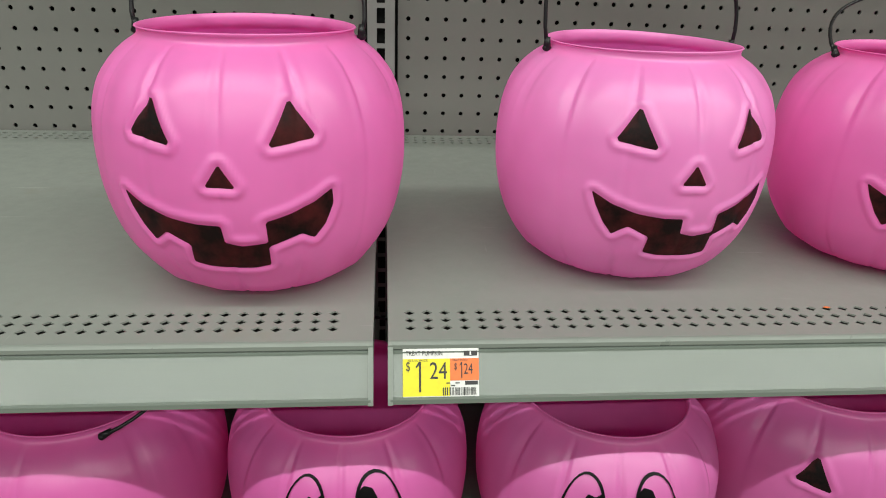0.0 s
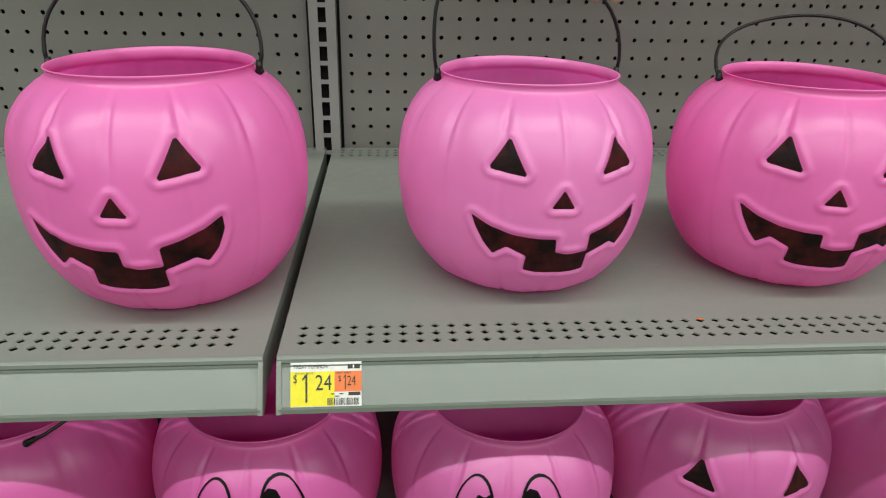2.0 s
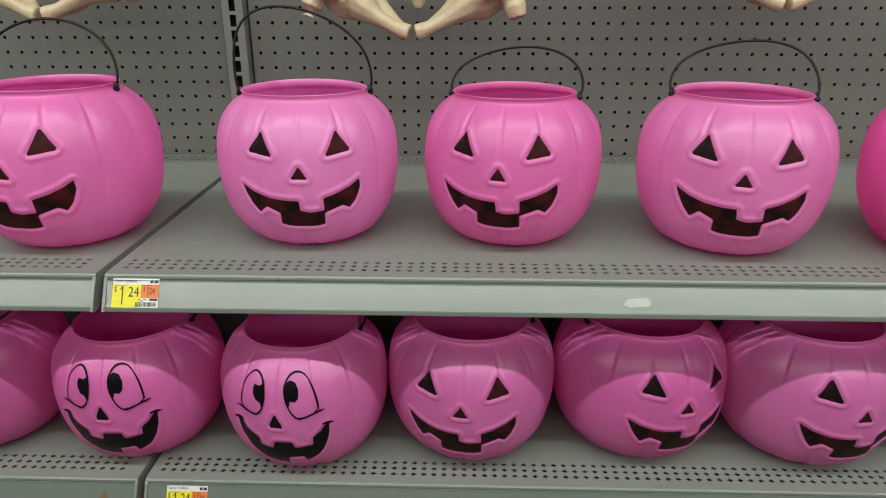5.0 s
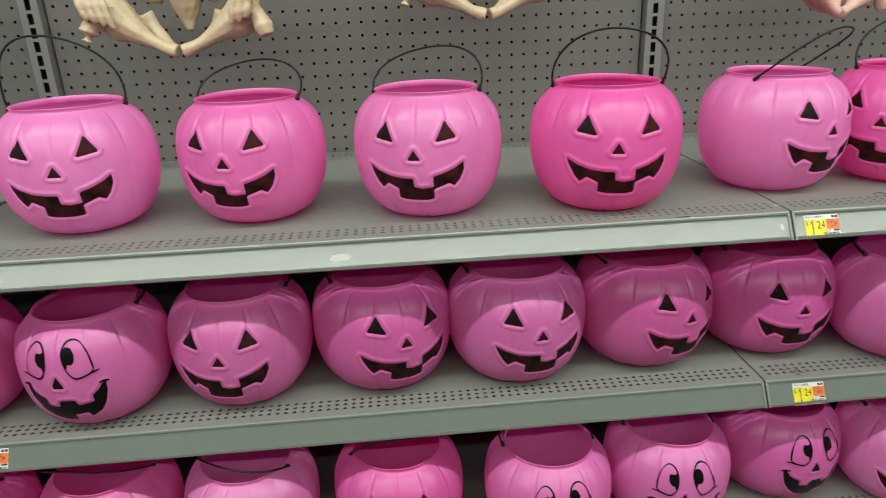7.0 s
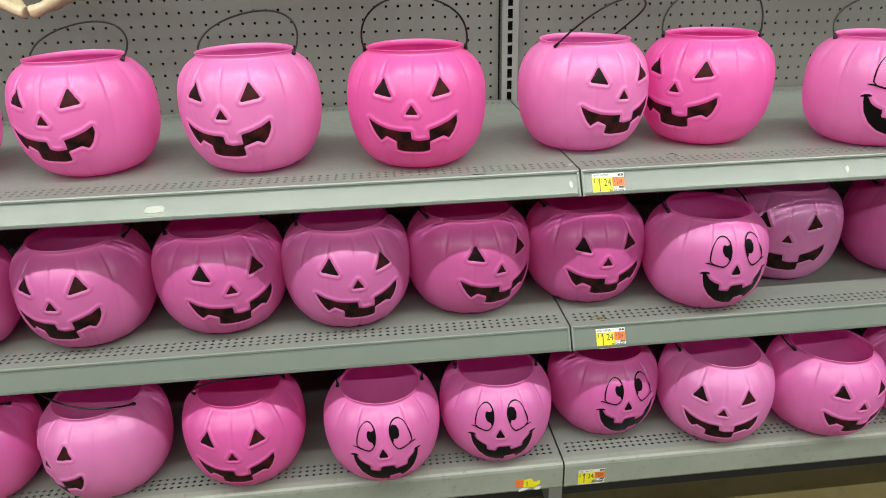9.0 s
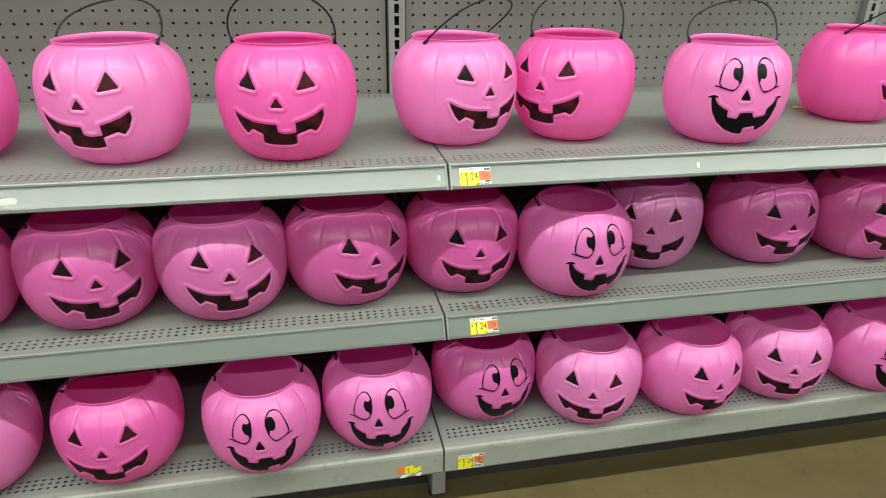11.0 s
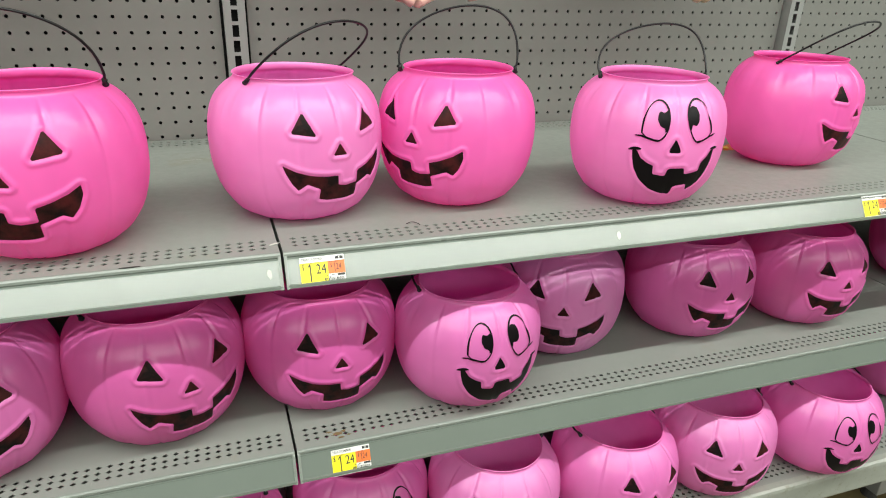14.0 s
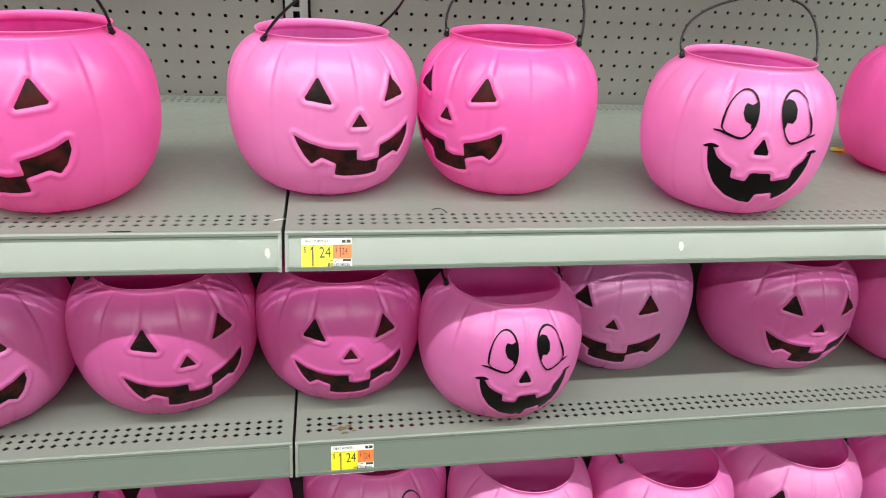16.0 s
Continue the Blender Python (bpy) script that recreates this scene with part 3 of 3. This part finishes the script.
def pail(x, y, top, yaw, shade, comic=False, lean=10, skew=0.0, height=0.088, twist=0, pitch=0, size=1.0):
    face = "cartoon face" if comic else "triangle-eyed grin"
    where = {0: "on top shelf", 1: "on middle shelf", 2: "on base shelf"}[TOPS.index(top)]
    ob = thing("pumpkin_pail", pose(x, y, top + 0.0006, pitch, 0, yaw), f"{WORDS[shade]} plastic pumpkin pail with {face} {where}", "pumpkin pail", "pumpkin pails")
    ob.scale = (size, size, size)
    body = part("body", COMIC_BODY if comic else CARVED_BODY, ob)
    j = random.uniform(-0.03, 0.03)
    r, g, b = SHADES[shade]
    body.color = (r * (1 + j * 0.5), g * (1 + 3 * j), b * (1 + 2 * j), 1)
    for nm, me in (COMIC_PAINT if comic else CARVED_PAINT):
        part(nm, me, ob, "glossy black paint")
    key = (skew, height)
    if key not in HANDLES:
        HANDLES[key] = handle_mesh(skew, height)
    h = part("handle", HANDLES[key], ob, "thin black plastic handle")
    h.matrix_local = pose(0, 0, CLIP_Z, 0, 0, twist) @ pose(0, 0, 0, -lean, 0, 0)
    for side in (-1, 1):
        kn = part("knob", KNOB, h)
        kn.matrix_local = pose(side * CLIP_R, 0, 0)
    return ob


T1, T2, T3 = TOPS
pail(-0.095, 0.150, T1, -2, "soft", lean=12, height=0.076, size=1.044)
pail(0.205, 0.167, T1, 6, "pale", lean=4, skew=-0.026, height=0.097, size=1.008)
pail(0.456, 0.169, T1, -12, "soft", lean=48, height=0.077, size=0.994)
pail(0.717, 0.147, T1, -14, "pale", lean=44, skew=0.008, height=0.080, size=1.012)
pail(0.979, 0.123, T1, -8, "hot", lean=-33, skew=0.004, height=0.094, size=1.012)
pail(1.262, 0.168, T1, 20, "pale", lean=-52, height=0.115, twist=17, size=0.992)
pail(1.480, 0.169, T1, -51, "hot", lean=16, skew=0.018, height=0.085, twist=36)
pail(1.745, 0.105, T1, -14, "pale", comic=True, lean=36, skew=0.024, height=0.086, size=0.972)
pail(2.116, 0.216, T1, 20, "hot", lean=-56, height=0.125, size=0.993)

pail(-0.250, 0.125, T2, -60, "mid", lean=72)
pail(-0.029, 0.119, T2, -1, "mid", comic=True, lean=74, size=0.977)
pail(0.193, 0.108, T2, -7, "soft", comic=True, lean=76, size=0.985)
pail(0.409, 0.127, T2, -7, "soft", lean=78, size=1.008)
pail(0.630, 0.138, T2, 19, "mid", lean=75, size=1.021)
pail(0.846, 0.130, T2, 11, "soft", lean=78, size=1.027)
pail(1.061, 0.145, T2, 23, "mid", lean=74, size=1.023)
pail(1.277, 0.154, T2, 6, "hot", lean=78)
pail(1.482, 0.099, T2, 4, "soft", comic=True, lean=66, size=0.973)
pail(1.675, 0.189, T2, -22, "pale", lean=74, size=1.016)
pail(1.925, 0.170, T2, 0, "mid", lean=70, size=0.987)
pail(2.156, 0.150, T2, 0, "mid", lean=68, size=0.969)
pail(2.560, 0.200, T2, 80, "mid", lean=75)

pail(-0.300, 0.100, T3, 10, "mid", lean=76)
pail(-0.066, 0.090, T3, -25, "hot", lean=-60, twist=20)
pail(0.168, 0.090, T3, -6, "mid", lean=-56, twist=4)
pail(0.395, 0.088, T3, -39, "pale", lean=-62, twist=14)
pail(0.639, 0.087, T3, -2, "hot", lean=-50, twist=14)
pail(0.889, 0.065, T3, 0, "soft", comic=True, lean=82, size=0.976)
pail(1.104, 0.088, T3, -5, "soft", comic=True, lean=82, size=0.973)
pail(1.327, 0.133, T3, 9, "mid", comic=True, lean=76, size=0.978)
pail(1.536, 0.083, T3, -18, "pale", lean=78, twist=14, size=0.984)
pail(1.751, 0.070, T3, 6, "soft", lean=80, size=0.973)
pail(1.970, 0.085, T3, -16, "pale", lean=78, size=0.988)
pail(2.206, 0.067, T3, -9, "soft", comic=True, lean=78, size=0.965)
pail(2.580, 0.200, T3, 85, "mid", lean=78)

# ---------------------------------------------------------------- price tags


def text_mesh(words, width, height, mat):
    """Words as a flat mesh that fills width and height, with the lower left corner at the origin, in the plane of x and z."""
    cu = bpy.data.curves.new("words", "FONT")
    cu.body, cu.size = words, 0.01
    tmp = new("words", cu)
    bpy.context.view_layer.update()
    me = bpy.data.meshes.new_from_object(tmp)
    bpy.data.objects.remove(tmp)
    xs, ys = [v.co.x for v in me.vertices], [v.co.y for v in me.vertices]
    sx, sy = width / (max(xs) - min(xs)), height / (max(ys) - min(ys))
    x0, y0 = min(xs), min(ys)
    for v in me.vertices:
        v.co = ((v.co.x - x0) * sx, 0, (v.co.y - y0) * sy)
    me.materials.clear()
    me.materials.append(mat)
    return me


def numeral_one(w, h):
    """A plain numeral one: a slim stem with a flag."""
    k = 0.38 * w
    pts = [(w - k, 0), (w, 0), (w, h), (w - k, h), (0.02 * w, h * 0.84), (0.02 * w, h * 0.77), (w - k, h * 0.88)]
    return mesh_of("print", [(x, 0, z) for x, z in pts], [(0, 1, 2, 3, 6), (3, 4, 5, 6)], INK)


def patch(name, x0, z0, x1, z1, depth, mat, parent, label=""):
    """A thin rectangle, its face depth in front of the tag's back."""
    return part(name, box(name, (x0, -depth, z0), (x1, -depth + 0.00012, z1), mat), parent, label)


def words(text, x, z, w, h, depth, parent, mat=None):
    ob = part("print", numeral_one(w, h) if text == "1" and not mat else text_mesh(text, w, h, mat or INK), parent)
    ob.location = (x, -depth, z)


def price_tag(m, label):
    ob = thing("price_tag", m, label, "price tag", "price tags")
    w, h = 0.0510, 0.0335
    paper = bmesh.new()
    bmesh.ops.create_grid(paper, x_segments=12, y_segments=6, size=0.5)
    for v in paper.verts:
        u, t = v.co.x + 0.5, v.co.y + 0.5
        v.co = (u * w, -0.0003, t * h)
    part("paper", bm_mesh("paper", paper, PAPER), ob)
    patch("yellow_panel", 0.0, 0.0022, 0.0315, 0.0268, 0.0006, YELLOW, ob, "yellow printed price panel")
    patch("orange_panel", 0.0315, 0.0122, w, 0.0268, 0.0006, ORANGE, ob, "orange printed unit price panel")
    words("TREAT PUMPKIN", 0.0020, 0.0290, 0.0245, 0.0030, 0.0009, ob)
    patch("print_block", 0.0410, 0.0285, 0.0500, 0.0318, 0.0006, INK, ob)
    words("1", 0.0448, 0.0290, 0.0010, 0.0023, 0.0009, ob, PAPER)
    words("RETAIL PRICE", 0.0035, 0.0251, 0.0130, 0.0013, 0.0009, ob)
    words("UNIT PRICE", 0.0330, 0.0250, 0.0105, 0.0013, 0.0009, ob)
    words("$", 0.0022, 0.0180, 0.0026, 0.0070, 0.0009, ob)
    words("1", 0.0085, 0.0050, 0.0036, 0.0200, 0.0009, ob)
    words("24", 0.0180, 0.0135, 0.0115, 0.0110, 0.0009, ob)
    words("$", 0.0345, 0.0188, 0.0016, 0.0050, 0.0009, ob)
    words("1", 0.0380, 0.0138, 0.0017, 0.0105, 0.0009, ob)
    words("24", 0.0408, 0.0165, 0.0060, 0.0070, 0.0009, ob)
    patch("print_block", 0.0415, 0.0093, 0.0502, 0.0118, 0.0006, INK, ob)
    for k in range(3):
        patch("print_bar", 0.0290 + 0.003 * k, 0.0103 - 0.0016 * (k % 2), 0.0316 + 0.0032 * k, 0.0110 - 0.0016 * (k % 2), 0.0009, INK, ob)
    rng = random.Random(5)
    x = 0.0265
    while x < 0.0490:
        bar = rng.choice((0.0003, 0.0005, 0.0008))
        patch("barcode_bar", x, 0.0026, x + bar, 0.0078, 0.0009, INK, ob)
        x += bar + rng.choice((0.0004, 0.0006, 0.0009))
    return ob


SLANT = -29.8
FIRST = price_tag(pose(0.0142, -0.0020, T1 - 0.0342, SLANT, 0, 0), "yellow and orange paper price tag in the shelf's channel")
for x, down, top in ((1.2370, 0.0030, T1), (2.0865, 0.0, T1), (0.0320, 0.0028, T2), (1.2630, 0.0035, T2)):
    copy_thing(FIRST, pose(x, -0.0020 - 0.5 * down, top - 0.0342 - 0.87 * down, SLANT, 0, 0))
copy_thing(FIRST, pose(1.2470, -0.0012, 0.1200, -1.3, 0, 0))


def torn_tag():
    ob = thing("torn_price_tag", pose(1.127, -0.0010, 0.119, -1.3, 0, 0), "torn orange and yellow price tag stuck on the base shelf lip", "price tag")
    def scrap(name, pts, depth, mat):
        part(name, mesh_of(name, *extrude_y(pts, -depth, -depth + 0.0003), mat), ob)
    scrap("orange_scrap", [(0, 0.010), (0.014, 0.008), (0.016, 0.024), (0.002, 0.026)], 0.0004, ORANGE)
    scrap("yellow_scrap", [(0.015, 0.008), (0.036, 0.006), (0.048, 0.013), (0.047, 0.021), (0.036, 0.018), (0.030, 0.027), (0.016, 0.024)], 0.0006, YELLOW)
    scrap("white_scrap", [(0.006, -0.002), (0.016, -0.001), (0.028, 0.005), (0.014, 0.006), (0.008, 0.003)], 0.0005, PAPER)
    scrap("white_scrap", [(0.036, 0.000), (0.046, -0.001), (0.049, 0.005), (0.044, 0.007), (0.037, 0.004)], 0.0005, PAPER)
    words("1", 0.020, 0.0095, 0.003, 0.011, 0.0009, ob)


def extrude_y(pts, y0, y1):
    n = len(pts)
    verts = [(x, y, z) for y in (y0, y1) for x, z in pts]
    faces = [(i, (i + 1) % n, (i + 1) % n + n, i + n) for i in range(n)]
    return verts, faces + [tuple(range(n - 1, -1, -1)), tuple(range(n, 2 * n))]


torn_tag()

# ---------------------------------------------------------------- hanging bones


def bezier(a, b, c, n=7):
    a, b, c = Vector(a), Vector(b), Vector(c)
    return [(1 - t) ** 2 * a + 2 * t * (1 - t) * b + t * t * c for t in [i / (n - 1) for i in range(n)]]


def hip_bones(x, y, z, yaw, mat, label, scale=1.0, roll=0):
    """The pelvis of a hanging plastic skeleton, with the thigh ends beside it and its spine above. The ribs are unseen,
    added to cast shade.
    """
    pieces = []
    for s in (-1, 1):
        pieces.append(tube(bezier((0.004 * s, 0, 0.004), (0.030 * s, 0.002, 0.010), (0.074 * s, 0.012, 0.040)), [0.0078, 0.0072, 0.0062, 0.0066, 0.0085, 0.012, 0.015], 10, swell=1.35))
        pieces.append(tube(bezier((0.006 * s, 0.004, 0.006), (0.040 * s, 0.045, 0.010), (0.058 * s, 0.040, 0.055)), [0.0055, 0.0060, 0.0075, 0.0085, 0.0085, 0.009, 0.010], 10, swell=1.35))
        pieces.append(tube(bezier((0.066 * s, 0.015, 0.036), (0.112 * s, 0.025, 0.046), (0.100 * s, 0.040, 0.120)), [0.015, 0.019, 0.021, 0.019, 0.016, 0.012, 0.006], 10, swell=1.35))
        pieces.append(tube(bezier((0.030 * s, 0.050, 0.085), (0.075 * s, 0.045, 0.095), (0.092 * s, 0.035, 0.125)), [0.012, 0.015, 0.016, 0.016, 0.015, 0.011, 0.006], 10, swell=1.35))
        pieces.append(tube(bezier((0.090 * s, 0.014, 0.060), (0.118 * s, 0.000, 0.062), (0.128 * s, -0.006, 0.022)), [0.011, 0.010, 0.010, 0.0095, 0.009, 0.0105, 0.008], 10, swell=1.35))
    pieces.append(tube(bezier((0, 0.055, 0.030), (0, 0.065, 0.060), (0, 0.045, 0.110)), [0.004, 0.008, 0.012, 0.016, 0.018, 0.016, 0.013], 10, swell=1.35))
    for s, n in ((-1, 4), (1, 3)):
        for k in range(n):
            x0 = s * (0.094 + 0.011 * k)
            pieces.append(tube(bezier((x0, -0.012, 0.085), (x0 - 0.006 * s, -0.022, 0.060), (x0 - 0.012 * s, -0.016, 0.038 + 0.004 * k)), [0.0048, 0.0040, 0.0046, 0.0036, 0.0042, 0.0034, 0.0028], 8, swell=1.3))
    # Spine runs on out of view to carry the added ribs.
    spine = [(0, 0.045, 0.11 + 0.012 * i) for i in range(44)]
    pieces.append(tube(spine, [0.011 if i % 2 else 0.0075 for i in range(44)], 10, swell=1.35))
    pieces.append(tube(bezier((0, 0.045, 0.626), (0, 0.05, 0.650), (0, 0.190 / scale + 0.03, 0.636)), 0.0022, 6))
    # Unseen rib rings, added only to shade the upper pegboard.
    for k in range(9):
        a, b = 0.085 + 0.035 * math.sin(math.pi * (k + 1) / 10), 0.055 + 0.02 * math.sin(math.pi * (k + 1) / 10)
        ring = [(a * math.sin(q), 0.045 - b + b * math.cos(q), 0.30 + 0.032 * k - 0.02 * (1 - math.cos(q))) for q in [2 * math.pi * i / 20 for i in range(21)]]
        pieces.append(tube(ring, 0.006, 6))
    v, f = join(*pieces)
    rng = random.Random(int(x * 1000) + 50)
    v = [Vector(p) * scale + Vector((rng.uniform(-1, 1), rng.uniform(-1, 1), rng.uniform(-1, 1))) * 0.0005 for p in v]
    ob = new("hip_bone_decoration", mesh_of("hip_bone_decoration", v, f, mat, True))
    ob.matrix_world = pose(x, y, z, 0, roll, yaw)
    fuse = ob.modifiers.new("fuse", "REMESH")
    fuse.mode, fuse.voxel_size, fuse.use_smooth_shade = "VOXEL", 0.0024, True
    ease = ob.modifiers.new("ease", "SMOOTH")
    ease.factor, ease.iterations = 0.5, 2
    tagged(ob, label, "skeleton decoration", "hanging skeleton decorations")


hip_bones(0.322, 0.355, 0.962, -4, BONE, "yellowed plastic hip bones hanging from the pegboard", 1.16)
hip_bones(0.842, 0.360, 1.000, 3, BONE, "yellowed plastic hip bones hanging from the pegboard", 1.12)
hip_bones(2.010, 0.360, 0.993, 10, BONE, "yellowed plastic hip bones hanging from the pegboard", 1.12)
hip_bones(1.475, 0.360, 0.980, 25, BONE_PINK, "pink-stained plastic hip bones hanging from the pegboard", 1.0, 8)
hip_bones(-0.215, 0.360, 0.985, 0, BONE, "yellowed plastic hip bones hanging from the pegboard", 1.12)

# ---------------------------------------------------------------- scraps and marks


def ragged(n, rx, ry, seed, rough=0.35):
    """A torn outline round the origin."""
    rng = random.Random(seed)
    return [(rx * math.cos(a) * (1 + rng.uniform(-rough, rough)), ry * math.sin(a) * (1 + rng.uniform(-rough, rough))) for a in [2 * math.pi * i / n for i in range(n)]]


def scrap(name, m, pts, thick, mat, label, category):
    n = len(pts)
    verts = [(x, y, z) for z in (0, thick) for x, y in pts]
    faces = [(i, (i + 1) % n, (i + 1) % n + n, i + n) for i in range(n)] + [tuple(range(n - 1, -1, -1)), tuple(range(n, 2 * n))]
    ob = new(name, mesh_of(name, verts, faces, mat))
    ob.matrix_world = m
    tagged(ob, label, category)


def on_channel(x, down, top):
    """On the sloping channel of a shelf, so far down its face."""
    k = down / 0.0282
    return pose(x, 0.0128 - 0.0140 * k, top - 0.0080 - 0.0245 * k, 60.2, 0, 0)


scrap("torn_sticker", on_channel(0.584, 0.016, T1), [(-0.016, -0.003), (-0.009, -0.0055), (0.012, -0.0045), (0.014, 0.001), (0.010, 0.0050), (-0.004, 0.0045), (-0.012, 0.0035)], 0.0004, SCUFF, "torn white sticker stuck on the shelf's price channel", "sticker")
scrap("torn_sticker", on_channel(1.2035, 0.014, T1), ragged(9, 0.0028, 0.0055, 4, 0.2), 0.0003, SCUFF, "small white sticker scrap on the shelf's price channel", "sticker")
scrap("torn_sticker", on_channel(1.655, 0.014, T1), ragged(9, 0.0032, 0.0060, 8, 0.2), 0.0002, SCUFF, "small white sticker scrap on the shelf's price channel", "sticker")
scrap("paint_chip", pose(1.213, 0.042, T1 + 0.0004, 0, 0, 25), ragged(13, 0.0055, 0.0022, 2, 0.5), 0.0004, SCUFF, "flake of peeled pale paint on the shelf edge", "paint chip")
scrap("paint_chip", pose(1.062, 0.0172, T1 + 0.0003), ragged(14, 0.010, 0.0008, 5, 0.4), 0.0006, KICK, "dark chipped paint along the shelf's front edge", "paint chip")
scrap("paint_chip", pose(0.338, 0.056, T1 + 0.0004), ragged(8, 0.0028, 0.0012, 9, 0.4), 0.0003, ORANGE, "tiny red fleck on the grey shelf", "fleck")
for k, (dx, dy, r) in enumerate(((0, 0, 0.006), (0.010, 0.004, 0.004), (-0.009, 0.006, 0.0035), (0.004, -0.008, 0.004), (0.016, -0.005, 0.0025))):
    scrap("rust_spot", pose(1.275 + dx, 0.034 + dy, T2 + 0.0004), ragged(12, r, r * 0.5, 20 + k, 0.5), 0.0002, RUST, "brown rust spot on the shelf's perforated edge", "rust spot")
scrap("rust_spot", on_channel(-0.046, 0.016, T2), ragged(14, 0.006, 0.007, 31, 0.5), 0.0002, RUST, "faint brown stain on the shelf's price channel", "stain")
scrap("paper_scrap", pose(2.085, 0.292, T1 + 0.0006, 4, -3, 30), [(-0.030, -0.012), (0.020, -0.018), (0.034, -0.004), (0.026, 0.014), (-0.012, 0.018), (-0.034, 0.006)], 0.0005, ORANGE, "crumpled orange paper tag lying on the shelf", "paper scrap")
scrap("paper_scrap", pose(2.066, 0.300, T1 + 0.0014, -5, 4, 60), [(-0.016, -0.008), (0.012, -0.010), (0.018, 0.006), (-0.010, 0.010)], 0.0005, YELLOW, "crumpled yellow paper tag lying on the shelf", "paper scrap")
hair = new("plastic_thread", mesh_of("plastic_thread", *tube(bezier((-0.008, 0.002, 0.0008), (0.002, 0.006, 0.004), (0.008, -0.006, 0.0008)), 0.0005, 5), WIRE))
hair.matrix_world = pose(1.387, 0.064, T1)
tagged(hair, "short black plastic thread lying on the shelf", "thread")
